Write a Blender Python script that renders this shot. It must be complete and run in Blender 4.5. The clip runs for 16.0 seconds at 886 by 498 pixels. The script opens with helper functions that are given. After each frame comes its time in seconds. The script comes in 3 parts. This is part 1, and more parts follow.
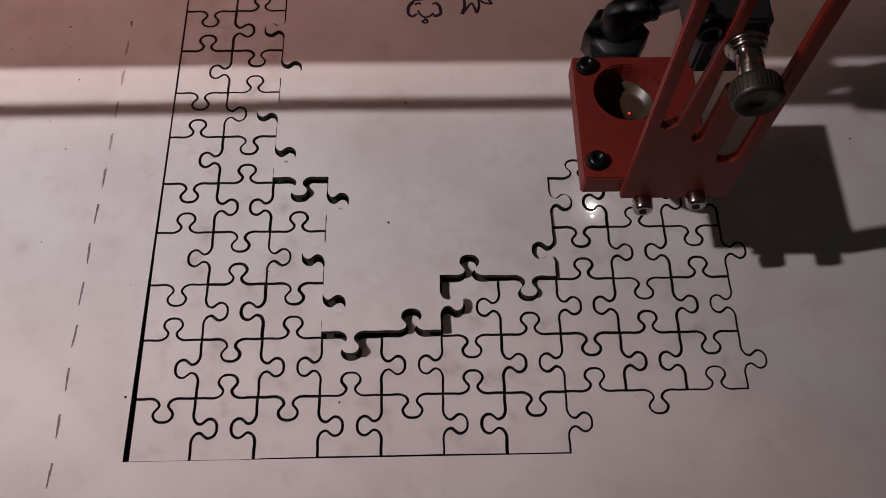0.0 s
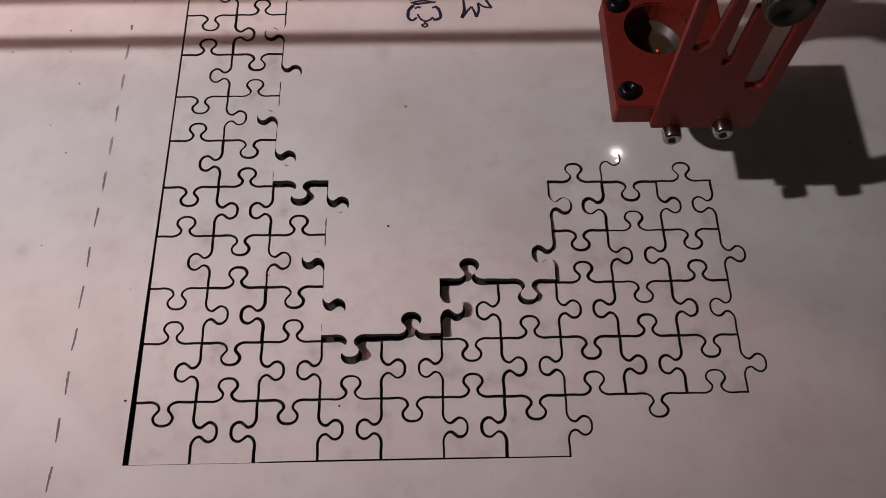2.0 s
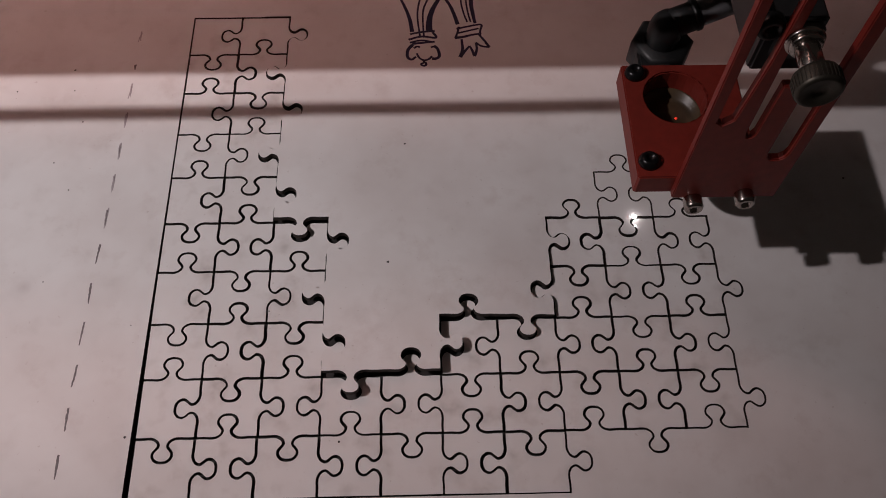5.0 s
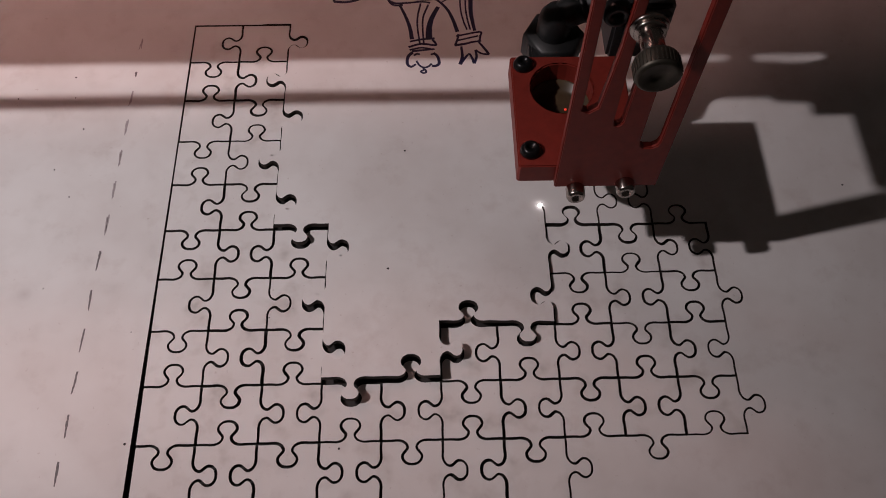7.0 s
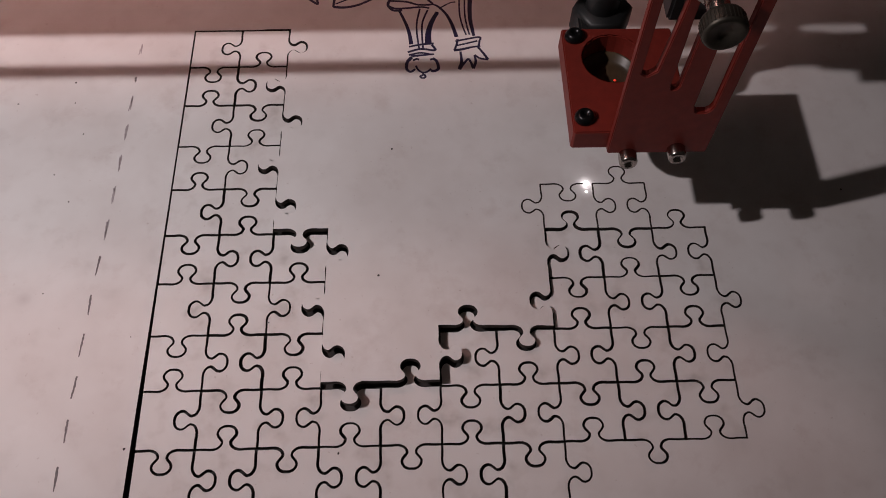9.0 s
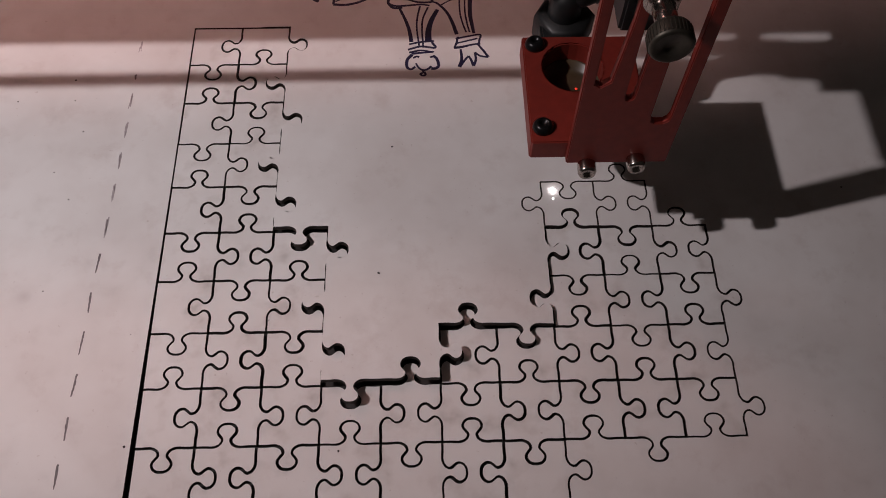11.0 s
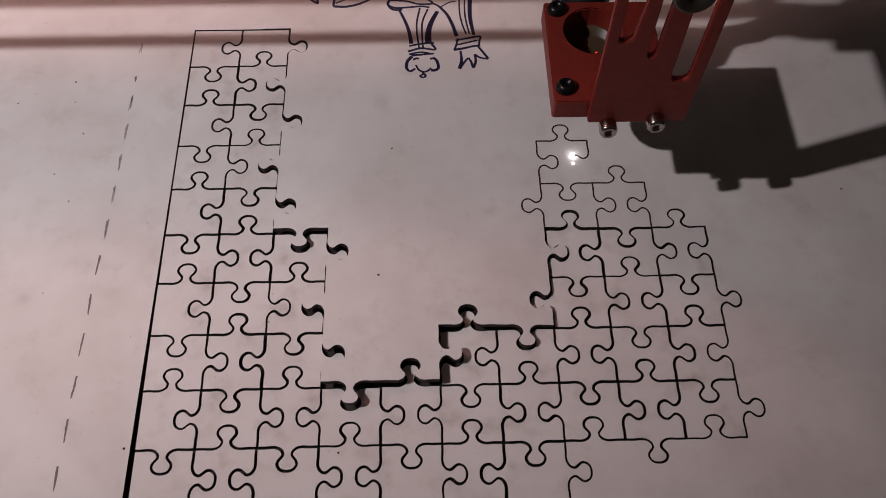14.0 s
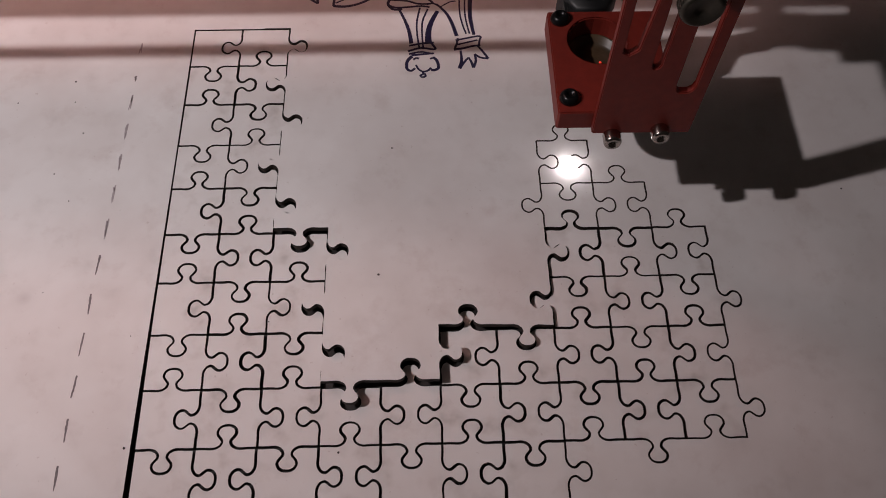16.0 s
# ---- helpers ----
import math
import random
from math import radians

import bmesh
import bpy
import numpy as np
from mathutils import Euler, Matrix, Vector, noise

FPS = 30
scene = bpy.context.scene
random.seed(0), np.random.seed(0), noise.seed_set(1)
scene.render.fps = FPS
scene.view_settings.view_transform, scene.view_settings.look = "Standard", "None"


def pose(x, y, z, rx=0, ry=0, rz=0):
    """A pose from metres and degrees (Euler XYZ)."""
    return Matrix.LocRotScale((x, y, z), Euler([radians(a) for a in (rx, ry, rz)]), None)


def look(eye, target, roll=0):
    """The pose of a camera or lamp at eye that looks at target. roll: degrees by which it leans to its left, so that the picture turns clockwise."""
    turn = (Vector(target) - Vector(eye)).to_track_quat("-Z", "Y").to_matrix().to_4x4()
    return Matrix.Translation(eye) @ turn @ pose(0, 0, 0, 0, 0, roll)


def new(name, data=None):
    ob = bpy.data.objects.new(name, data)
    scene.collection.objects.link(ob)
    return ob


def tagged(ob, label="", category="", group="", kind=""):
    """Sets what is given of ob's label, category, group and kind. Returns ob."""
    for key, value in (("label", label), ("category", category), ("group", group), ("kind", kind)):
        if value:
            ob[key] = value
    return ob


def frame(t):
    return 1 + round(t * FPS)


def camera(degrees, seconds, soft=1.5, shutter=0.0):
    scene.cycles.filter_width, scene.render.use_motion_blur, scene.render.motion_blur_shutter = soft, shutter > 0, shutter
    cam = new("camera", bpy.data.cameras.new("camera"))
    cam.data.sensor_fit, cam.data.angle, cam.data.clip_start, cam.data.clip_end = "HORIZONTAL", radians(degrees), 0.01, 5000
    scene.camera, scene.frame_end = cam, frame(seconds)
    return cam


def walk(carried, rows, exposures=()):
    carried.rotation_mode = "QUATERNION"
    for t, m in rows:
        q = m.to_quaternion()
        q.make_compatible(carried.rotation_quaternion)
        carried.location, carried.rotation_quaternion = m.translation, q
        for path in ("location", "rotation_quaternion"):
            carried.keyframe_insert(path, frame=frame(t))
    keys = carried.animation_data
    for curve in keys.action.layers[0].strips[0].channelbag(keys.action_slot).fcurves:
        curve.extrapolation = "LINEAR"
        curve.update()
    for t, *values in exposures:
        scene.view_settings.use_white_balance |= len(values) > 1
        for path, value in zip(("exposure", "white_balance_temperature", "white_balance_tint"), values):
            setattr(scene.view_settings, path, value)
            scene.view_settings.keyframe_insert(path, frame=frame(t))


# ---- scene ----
cam = camera(54.76, 16.0, soft=0.92)
walk(cam, [
    (0, pose(0.1198, -0.0714, 0.3392, 25.493, -0.542, -1.201)),
    (0.5, pose(0.1197, -0.0714, 0.3393, 25.613, -0.543, -1.210)),
    (1, pose(0.1197, -0.0715, 0.3394, 25.674, -0.546, -1.213)),
    (1.5, pose(0.1197, -0.0715, 0.3394, 25.690, -0.557, -1.231)),
    (2, pose(0.1197, -0.0715, 0.3394, 25.728, -0.559, -1.222)),
    (2.5, pose(0.1197, -0.0716, 0.3397, 25.942, -0.559, -1.253)),
    (3, pose(0.1196, -0.0718, 0.3399, 26.209, -0.564, -1.267)),
    (3.5, pose(0.1195, -0.0722, 0.3407, 26.961, -0.578, -1.323)),
    (4, pose(0.1194, -0.0725, 0.3411, 27.471, -0.588, -1.344)),
    (5.2, pose(0.1192, -0.0729, 0.3418, 28.25, -0.600, -1.400)),
    (6.5, pose(0.1191, -0.0731, 0.3423, 28.618, -0.607, -1.435)),
    (7, pose(0.1191, -0.0731, 0.3422, 28.590, -0.608, -1.422)),
    (7.5, pose(0.1191, -0.0731, 0.3422, 28.542, -0.621, -1.443)),
    (8, pose(0.1191, -0.0731, 0.3423, 28.613, -0.626, -1.449)),
    (8.5, pose(0.1191, -0.0732, 0.3425, 28.780, -0.625, -1.468)),
    (9, pose(0.1191, -0.0733, 0.3426, 28.899, -0.628, -1.473)),
    (11.5, pose(0.1191, -0.0732, 0.3424, 28.731, -0.626, -1.459)),
    (12, pose(0.1191, -0.0732, 0.3425, 28.796, -0.623, -1.474)),
    (12.5, pose(0.1191, -0.0733, 0.3426, 28.899, -0.628, -1.473)),
    (13, pose(0.1191, -0.0732, 0.3425, 28.780, -0.625, -1.468)),
    (13.5, pose(0.1191, -0.0732, 0.3425, 28.780, -0.625, -1.468)),
    (14, pose(0.1191, -0.0732, 0.3425, 28.855, -0.627, -1.469)),
    (14.5, pose(0.1191, -0.0733, 0.3427, 28.952, -0.630, -1.472)),
    (15, pose(0.1191, -0.0732, 0.3425, 28.839, -0.628, -1.464)),
    (15.5, pose(0.1191, -0.0732, 0.3425, 28.796, -0.623, -1.474)),
    (16, pose(0.1191, -0.0732, 0.3425, 28.839, -0.628, -1.464)),
], exposures=[(0, 0.0), (2.5, 0.0), (3, -0.06), (3.5, -0.26), (4, -0.30), (5.2, -0.20), (6.5, -0.12), (9, -0.11), (16, -0.11)])

# ---- light ----
world = bpy.data.worlds.new("room")
scene.world = world
world.use_nodes = True
world.node_tree.nodes["Background"].inputs[0].default_value = (1.0, 0.82, 0.72, 1)
world.node_tree.nodes["Background"].inputs[1].default_value = 0.017


def lamp(name, kind, place, target, power, color, size):
    data = bpy.data.lights.new(name, kind)
    data.energy, data.color = power, color
    if kind == "AREA":
        data.shape, data.size, data.spread = "DISK", size, radians(70)
    else:
        data.shadow_soft_size, data.spot_size, data.spot_blend = size, radians(95), 1.0
    ob = new(name, data)
    ob.matrix_world = look(place, target)
    return ob


lamp("work_lamp", "SPOT", (-0.236, 0.008, 0.50), (0.07, 0.30, 0), 8.5, (1.0, 0.880, 0.900), 0.006)
# added warm fill, tuned to the tone behind the beam; its source is unseen
lamp("warm_fill", "AREA", (-0.35, 0.48, 0.80), (-0.10, 0.42, 0), 0.49, (1.0, 0.52, 0.46), 0.28)

P = 0.025          # side of a puzzle cell
THICK = 0.003      # board thickness


# ---- materials ----
def shader(name):
    m = bpy.data.materials.new(name)
    m.use_nodes = True
    return m, m.node_tree.nodes, m.node_tree.links, m.node_tree.nodes["Principled BSDF"]


def ramp(nodes, links, source, stops):
    r = nodes.new("ShaderNodeValToRGB")
    el = r.color_ramp.elements
    while len(el) < len(stops):
        el.new(0.5)
    for e, (at, c) in zip(el, stops):
        e.position, e.color = at, (*c, 1)
    links.new(source, r.inputs[0])
    return r.outputs[0]


def noisy(nodes, links, scale, detail=4, rough=0.6, placed=False):
    """Noise in the thing's own space, or in the room's where the surface lies still."""
    co = nodes.new("ShaderNodeNewGeometry" if placed else "ShaderNodeTexCoord")
    n = nodes.new("ShaderNodeTexNoise")
    n.inputs["Scale"].default_value, n.inputs["Detail"].default_value, n.inputs["Roughness"].default_value = scale, detail, rough
    links.new(co.outputs["Position" if placed else "Object"], n.inputs["Vector"])
    return n.outputs[0]


def mixed(nodes, links, mode, fac, a, b):
    m = nodes.new("ShaderNodeMix")
    m.data_type, m.blend_type = "RGBA", mode
    for sock, v in ((m.inputs[0], fac), (m.inputs[6], a), (m.inputs[7], b)):
        if isinstance(v, (int, float)):
            sock.default_value = v
        elif isinstance(v, tuple):
            sock.default_value = (*v, 1)
        else:
            links.new(v, sock)
    return m.outputs[2]


def bumped(nodes, links, bsdf, source, strength, distance):
    b = nodes.new("ShaderNodeBump")
    b.inputs["Strength"].default_value, b.inputs["Distance"].default_value = strength, distance
    links.new(source, b.inputs["Height"])
    links.new(b.outputs[0], bsdf.inputs["Normal"])


def simple(name, color, rough=0.5, metal=0.0, vary=0.15, scale=300, relief=0.1):
    m, n, l, b = shader(name)
    dark = tuple(c * (1 - vary) for c in color)
    light = tuple(min(1, c * (1 + vary)) for c in color)
    l.new(ramp(n, l, noisy(n, l, scale), [(0.3, dark), (0.7, light)]), b.inputs["Base Color"])
    b.inputs["Roughness"].default_value, b.inputs["Metallic"].default_value = rough, metal
    if relief:
        bumped(n, l, b, noisy(n, l, scale * 4), relief, 0.0002)
    return m


def painted_board(name, smoke):
    """White paint gone grey in blotches; smoke: how much the burning has smudged it."""
    m, n, l, b = shader(name)
    big = ramp(n, l, noisy(n, l, 9, 5, placed=True), [(0.25, (0.74, 0.70, 0.69)), (0.55, (0.80, 0.78, 0.77)), (0.8, (0.82, 0.81, 0.80))])
    stain = ramp(n, l, noisy(n, l, 42, 6, 0.65, True), [(0.30, (0.80, 0.74, 0.72)), (0.44, (1, 1, 1))])
    c = mixed(n, l, "MULTIPLY", 0.4, big, stain)
    soot = ramp(n, l, noisy(n, l, 75, 3, 0.5, True), [(0.26, (0.42, 0.37, 0.34)), (0.36, (0.80, 0.77, 0.75)), (0.47, (1, 1, 1))])
    c = mixed(n, l, "MULTIPLY", smoke, c, soot)
    cloud = ramp(n, l, noisy(n, l, 24, 3, 0.55, True), [(0.34, (0.90, 0.88, 0.87)), (0.62, (1, 1, 1))])
    c = mixed(n, l, "MULTIPLY", 0.8, c, cloud)
    far = n.new("ShaderNodeVectorMath")
    far.operation = "DISTANCE"
    far.inputs[1].default_value = (-0.0575, 0.094, 0)
    l.new(n.new("ShaderNodeNewGeometry").outputs["Position"], far.inputs[0])
    smudge = ramp(n, l, far.outputs["Value"], [(0.0, (0.84, 0.82, 0.82)), (0.0022, (0.90, 0.89, 0.89)), (0.0050, (1, 1, 1))])
    c = mixed(n, l, "MULTIPLY", 1.0, c, smudge)
    speck = ramp(n, l, noisy(n, l, 420, 2, 0.6, True), [(0.24, (0.72, 0.66, 0.64)), (0.30, (1, 1, 1))])
    l.new(mixed(n, l, "MULTIPLY", 0.5, c, speck), b.inputs["Base Color"])
    b.inputs["Roughness"].default_value = 0.6
    b.inputs["Specular IOR Level"].default_value = 0.22
    bumped(n, l, b, noisy(n, l, 60, 8, 0.7, True), 0.12, 0.0006)
    return m


def glowing(name, color, strength):
    m, n, l, b = shader(name)
    b.inputs["Base Color"].default_value = (*color, 1)
    b.inputs["Emission Color"].default_value = (*color, 1)
    b.inputs["Emission Strength"].default_value = strength
    return m


BOARD = painted_board("white_painted_board", 0.12)
PIECE = painted_board("smoke_smudged_board", 0.42)
CHAR = simple("charred_edge", (0.022, 0.014, 0.011), 0.85, 0, 0.5, 600, 0.3)
BED = simple("black_bed_metal", (0.03, 0.028, 0.027), 0.7, 0.3, 0.3, 200)
INK = simple("dark_blue_ink", (0.012, 0.010, 0.045), 0.5, 0, 0.4, 500, 0)
PENCIL = simple("grey_pencil", (0.15, 0.125, 0.13), 0.6, 0, 0.35, 900, 0)
FAINT = simple("faint_pencil", (0.40, 0.35, 0.36), 0.6, 0, 0.25, 900, 0)
CRUMB = simple("dark_crumb", (0.05, 0.04, 0.04), 0.8, 0, 0.3, 900, 0.3)
RED = simple("red_anodised_metal", (0.170, 0.0190, 0.0125), 0.50, 0.05, 0.12, 260, 0.05)
RED.node_tree.nodes["Principled BSDF"].inputs["Specular IOR Level"].default_value = 0.36
BLACKMETAL = simple("black_screw_steel", (0.012, 0.012, 0.013), 0.28, 0.6, 0.2, 400, 0.05)
STEEL = simple("bright_steel", (0.42, 0.38, 0.35), 0.22, 1.0, 0.15, 400, 0.05)
KNOB = simple("dull_nickel", (0.070, 0.064, 0.052), 0.5, 0.8, 0.2, 350, 0.1)
# near-black colour stands for the shade inside the screw sockets
HOLLOW = simple("socket_shade", (0.008, 0.008, 0.008), 0.6, 0, 0.2, 400, 0)
PLASTIC = simple("black_plastic", (0.010, 0.0105, 0.011), 0.48, 0, 0.25, 200, 0.08)
GREYTUBE = simple("grey_tube", (0.10, 0.10, 0.105), 0.3, 0, 0.15, 200, 0.05)
LENS = simple("amber_lens", (0.060, 0.040, 0.022), 0.35, 0.0, 0.4, 90, 0.02)
BEAM = simple("aluminium_beam", (0.35, 0.34, 0.33), 0.4, 0.8, 0.1, 100)
SPOT = glowing("white_hot_spot", (1.0, 0.93, 0.95), 20)
FLAME = glowing("white_flame", (1.0, 0.91, 0.92), 13)
EMBER = glowing("orange_flame", (1.0, 0.74, 0.52), 1.6)
POINTER = glowing("red_pointer_light", (1.0, 0.06, 0.03), 0.5)


from mathutils.geometry import delaunay_2d_cdt


# ---- mesh helpers ----
def mesh_of(bm, name, *materials):
    me = bpy.data.meshes.new(name)
    bm.normal_update()
    bm.to_mesh(me)
    bm.free()
    for m in materials:
        me.materials.append(m)
    return me


def part(name, bm, material, parent, label=""):
    ob = new(name, mesh_of(bm, name, material))
    ob.parent = parent
    return tagged(ob, label)


def smooth(bm, angle=40):
    for f in bm.faces:
        f.smooth = True
    for e in bm.edges:
        e.smooth = not (e.is_boundary or (len(e.link_faces) == 2 and e.calc_face_angle(0) > radians(angle)))
    return bm


def block(x0, x1, y0, y1, z0, z1, bevel=0.0008):
    bm = bmesh.new()
    bmesh.ops.create_cube(bm, size=1, matrix=Matrix.Translation(((x0 + x1) / 2, (y0 + y1) / 2, (z0 + z1) / 2)) @ Matrix.Diagonal((x1 - x0, y1 - y0, z1 - z0, 1)))
    if bevel:
        bmesh.ops.bevel(bm, geom=bm.edges[:], offset=bevel, segments=2, affect="EDGES")
    return bm


def lathe(profile, m=Matrix(), n=28):
    """Turned solid: profile of (radius, z) from bottom to top."""
    bm = bmesh.new()
    rings = []
    for r, z in profile:
        if r < 1e-7:
            rings.append([bm.verts.new(m @ Vector((0, 0, z)))])
        else:
            rings.append([bm.verts.new(m @ Vector((r * math.cos(2 * math.pi * i / n), r * math.sin(2 * math.pi * i / n), z))) for i in range(n)])
    for a, b in zip(rings, rings[1:]):
        for i in range(n):
            j = (i + 1) % n
            q = [a[i % len(a)], a[j % len(a)], b[j % len(b)], b[i % len(b)]]
            q = list(dict.fromkeys(q))
            if len(q) > 2:
                bm.faces.new(q)
    return smooth(bm, 30)


def tube(points, radius, n=12, closed_ends=True):
    """A round tube along points."""
    bm = bmesh.new()
    pts = [Vector(p) for p in points]
    rings = []
    for i, p in enumerate(pts):
        d = (pts[min(i + 1, len(pts) - 1)] - pts[max(i - 1, 0)]).normalized()
        a = d.orthogonal().normalized() if i == 0 else (rings_axis - d * rings_axis.dot(d)).normalized()
        rings_axis = a
        b = d.cross(a)
        rings.append([bm.verts.new(p + radius * (a * math.cos(2 * math.pi * k / n) + b * math.sin(2 * math.pi * k / n))) for k in range(n)])
    for a, b in zip(rings, rings[1:]):
        for k in range(n):
            bm.faces.new((a[k], a[(k + 1) % n], b[(k + 1) % n], b[k]))
    if closed_ends:
        bm.faces.new(rings[0][::-1])
        bm.faces.new(rings[-1])
    return smooth(bm, 50)


def curve_through(points, steps=5):
    """Smooth line through points."""
    pts = [Vector(p) for p in points]
    ext = [2 * pts[0] - pts[1]] + pts + [2 * pts[-1] - pts[-2]]
    out = []
    for i in range(1, len(ext) - 2):
        a, b, c, d = ext[i - 1:i + 3]
        for k in range(steps):
            t = k / steps
            out.append(0.5 * (2 * b + (c - a) * t + (2 * a - 5 * b + 4 * c - d) * t * t + (3 * b - a - 3 * c + d) * t ** 3))
    return out + [pts[-1]]


# ---- puzzle outline ----
HALF = [(-0.5, 0), (-0.36, 0.002), (-0.23, -0.004), (-0.155, 0.012), (-0.098, 0.05), (-0.073, 0.10), (-0.078, 0.14), (-0.115, 0.185), (-0.15, 0.235), (-0.152, 0.29), (-0.12, 0.345), (-0.065, 0.378), (0, 0.386)]
TAB = [Vector((0.5 + x, y)) for x, y in curve_through(HALF + [(-x, y) for x, y in HALF[-2::-1]], 3)]


def row_edge(c, r):
    """Edge from grid corner (c, r) to (c + 1, r)."""
    if r == 0 or r == 10:
        return [Vector(((c + k / 8) * P, r * P)) for k in range(9)]
    s = 1 if (c + r) % 2 == 0 else -1
    return [Vector(((c + v.x) * P, (r + s * v.y) * P)) for v in TAB]


def col_edge(c, r):
    """Edge from grid corner (c, r) to (c, r + 1)."""
    if c == 0:
        return [Vector((0, (r + k / 8) * P)) for k in range(9)]
    s = 1 if (c + r) % 2 else -1
    return [Vector(((c + s * v.y) * P, (r + v.x) * P)) for v in TAB]


CELLS = [(c, 0) for c in range(7)] + [(c, 1) for c in range(10)]
CELLS += [(c, 2) for c in (0, 1, 2, 5, 6, 7, 8, 9)] + [(c, r) for r in (3, 4) for c in (0, 1, 2, 7, 8, 9)]
CELLS += [(c, r) for r in range(5, 10) for c in (0, 1)]


def cell_loop(c, r):
    """Counter-clockwise outline of a cell."""
    loop = row_edge(c, r)[:-1] + col_edge(c + 1, r)[:-1]
    return loop + row_edge(c, r + 1)[:0:-1] + col_edge(c, r)[:0:-1]


def inset(loop, d):
    """Moves a counter-clockwise loop inward by d."""
    out = []
    for i, p in enumerate(loop):
        a, b = (p - loop[i - 1]).normalized(), (loop[(i + 1) % len(loop)] - p).normalized()
        na, nb = Vector((-a.y, a.x)), Vector((-b.y, b.x))
        n = na + nb
        n = n / max(n.length_squared / 2, 0.5)
        out.append(p + n * d)
    return out


def hole_loop():
    """Outline of the whole cut-out region, chained from the edges that only one cell owns."""
    owned = set(CELLS)
    nexts = {}
    for c, r in CELLS:
        for other, a, b, line in (((c, r - 1), (c, r), (c + 1, r), row_edge(c, r)), ((c + 1, r), (c + 1, r), (c + 1, r + 1), col_edge(c + 1, r)),
                                  ((c, r + 1), (c + 1, r + 1), (c, r + 1), row_edge(c, r + 1)[::-1]), ((c - 1, r), (c, r + 1), (c, r), col_edge(c, r)[::-1])):
            if other not in owned:
                nexts[a] = (b, line)
    at, loop = (0, 0), []
    while True:
        b, line = nexts[at]
        loop += line[:-1]
        at = b
        if at == (0, 0):
            return loop


def step(a, b, x):
    t = min(1, max(0, (x - a) / (b - a)))
    return t * t * (3 - 2 * t)


def lift(x, y):
    """How far the freed edge of the board has sprung up."""
    u, v = x / P, y / P
    if v < 1.5 or u < 1.4:
        return 0.0
    rise = max(0.0, 1 - max(0.0, v - 1.2) / 9.6) ** 1.1
    back = step(3.8, 6.5, v)
    return 0.0072 * rise * ((1 - back) * (1 - step(4.6, 8.8, u)) ** 0.8 + back * (1 - step(2.2, 6.9, u)))


def inside(p, loop):
    hit = False
    for i, a in enumerate(loop):
        b = loop[i - 1]
        if (a.y > p[1]) != (b.y > p[1]) and p[0] < (b.x - a.x) * (p[1] - a.y) / (b.y - a.y) + a.x:
            hit = not hit
    return hit


def board_mesh():
    hole = inset(hole_loop(), -0.00040)
    for p in hole:
        if p.y < 0.0003:
            p.y = -0.00006
    # the strip beside the left column has drifted away, most at its foot
    for p in hole:
        if p.x < 0.0002:
            p.x -= 0.0006 * (1 - step(0, 6 * P, p.y))
    X0, X1, Y0, Y1 = -0.22, 0.48, -0.13, 0.50
    frame_pts = [Vector(q) for q in ((X0, Y0), (X1, Y0), (X1, Y1), (X0, Y1))]
    pts = frame_pts + hole
    n = len(hole)
    edges = [(i, (i + 1) % 4) for i in range(4)] + [(4 + i, 4 + (i + 1) % n) for i in range(n)]
    xs = [p.x for p in hole]
    for i in range(int((X1 - X0) / 0.005)):
        for j in range(int((Y1 - Y0) / 0.005)):
            q = Vector((X0 + 0.0025 + 0.005 * i, Y0 + 0.0025 + 0.005 * j))
            fine = 0.03 < q.x < 0.24 and 0.03 < q.y < 0.26
            if not fine and (i % 5 or j % 5):
                continue
            if min((h - q).length_squared for h in hole) < 0.0012 ** 2 or inside(q, hole):
                continue
            pts.append(q)
    v2, _, tris, *_ = delaunay_2d_cdt(pts, edges, [], 0, 1e-7)
    bm = bmesh.new()
    top = [bm.verts.new((p.x, p.y, lift(p.x, p.y))) for p in v2]
    low = [bm.verts.new((p.x, p.y, lift(p.x, p.y) - THICK)) for p in v2]
    for t in tris:
        c = (v2[t[0]] + v2[t[1]] + v2[t[2]]) / 3
        if inside(c, hole):
            continue
        bm.faces.new([top[i] for i in t]).smooth = True
        bm.faces.new([low[i] for i in t][::-1])
    bm.verts.index_update()
    N = len(v2)
    rim = [(e.verts[0].index, e.verts[1].index, e.link_loops[0].vert.index) for e in bm.edges if e.is_boundary and e.verts[0].index < N]
    bm.verts.ensure_lookup_table()
    for a, b, first in rim:
        s, d = (b, a) if first == a else (a, b)
        f = bm.faces.new((bm.verts[s], bm.verts[d], bm.verts[d + N], bm.verts[s + N]))
        f.material_index = 1
        for e in f.edges:
            e.smooth = False
    return mesh_of(bm, "plywood_board", BOARD, CHAR)


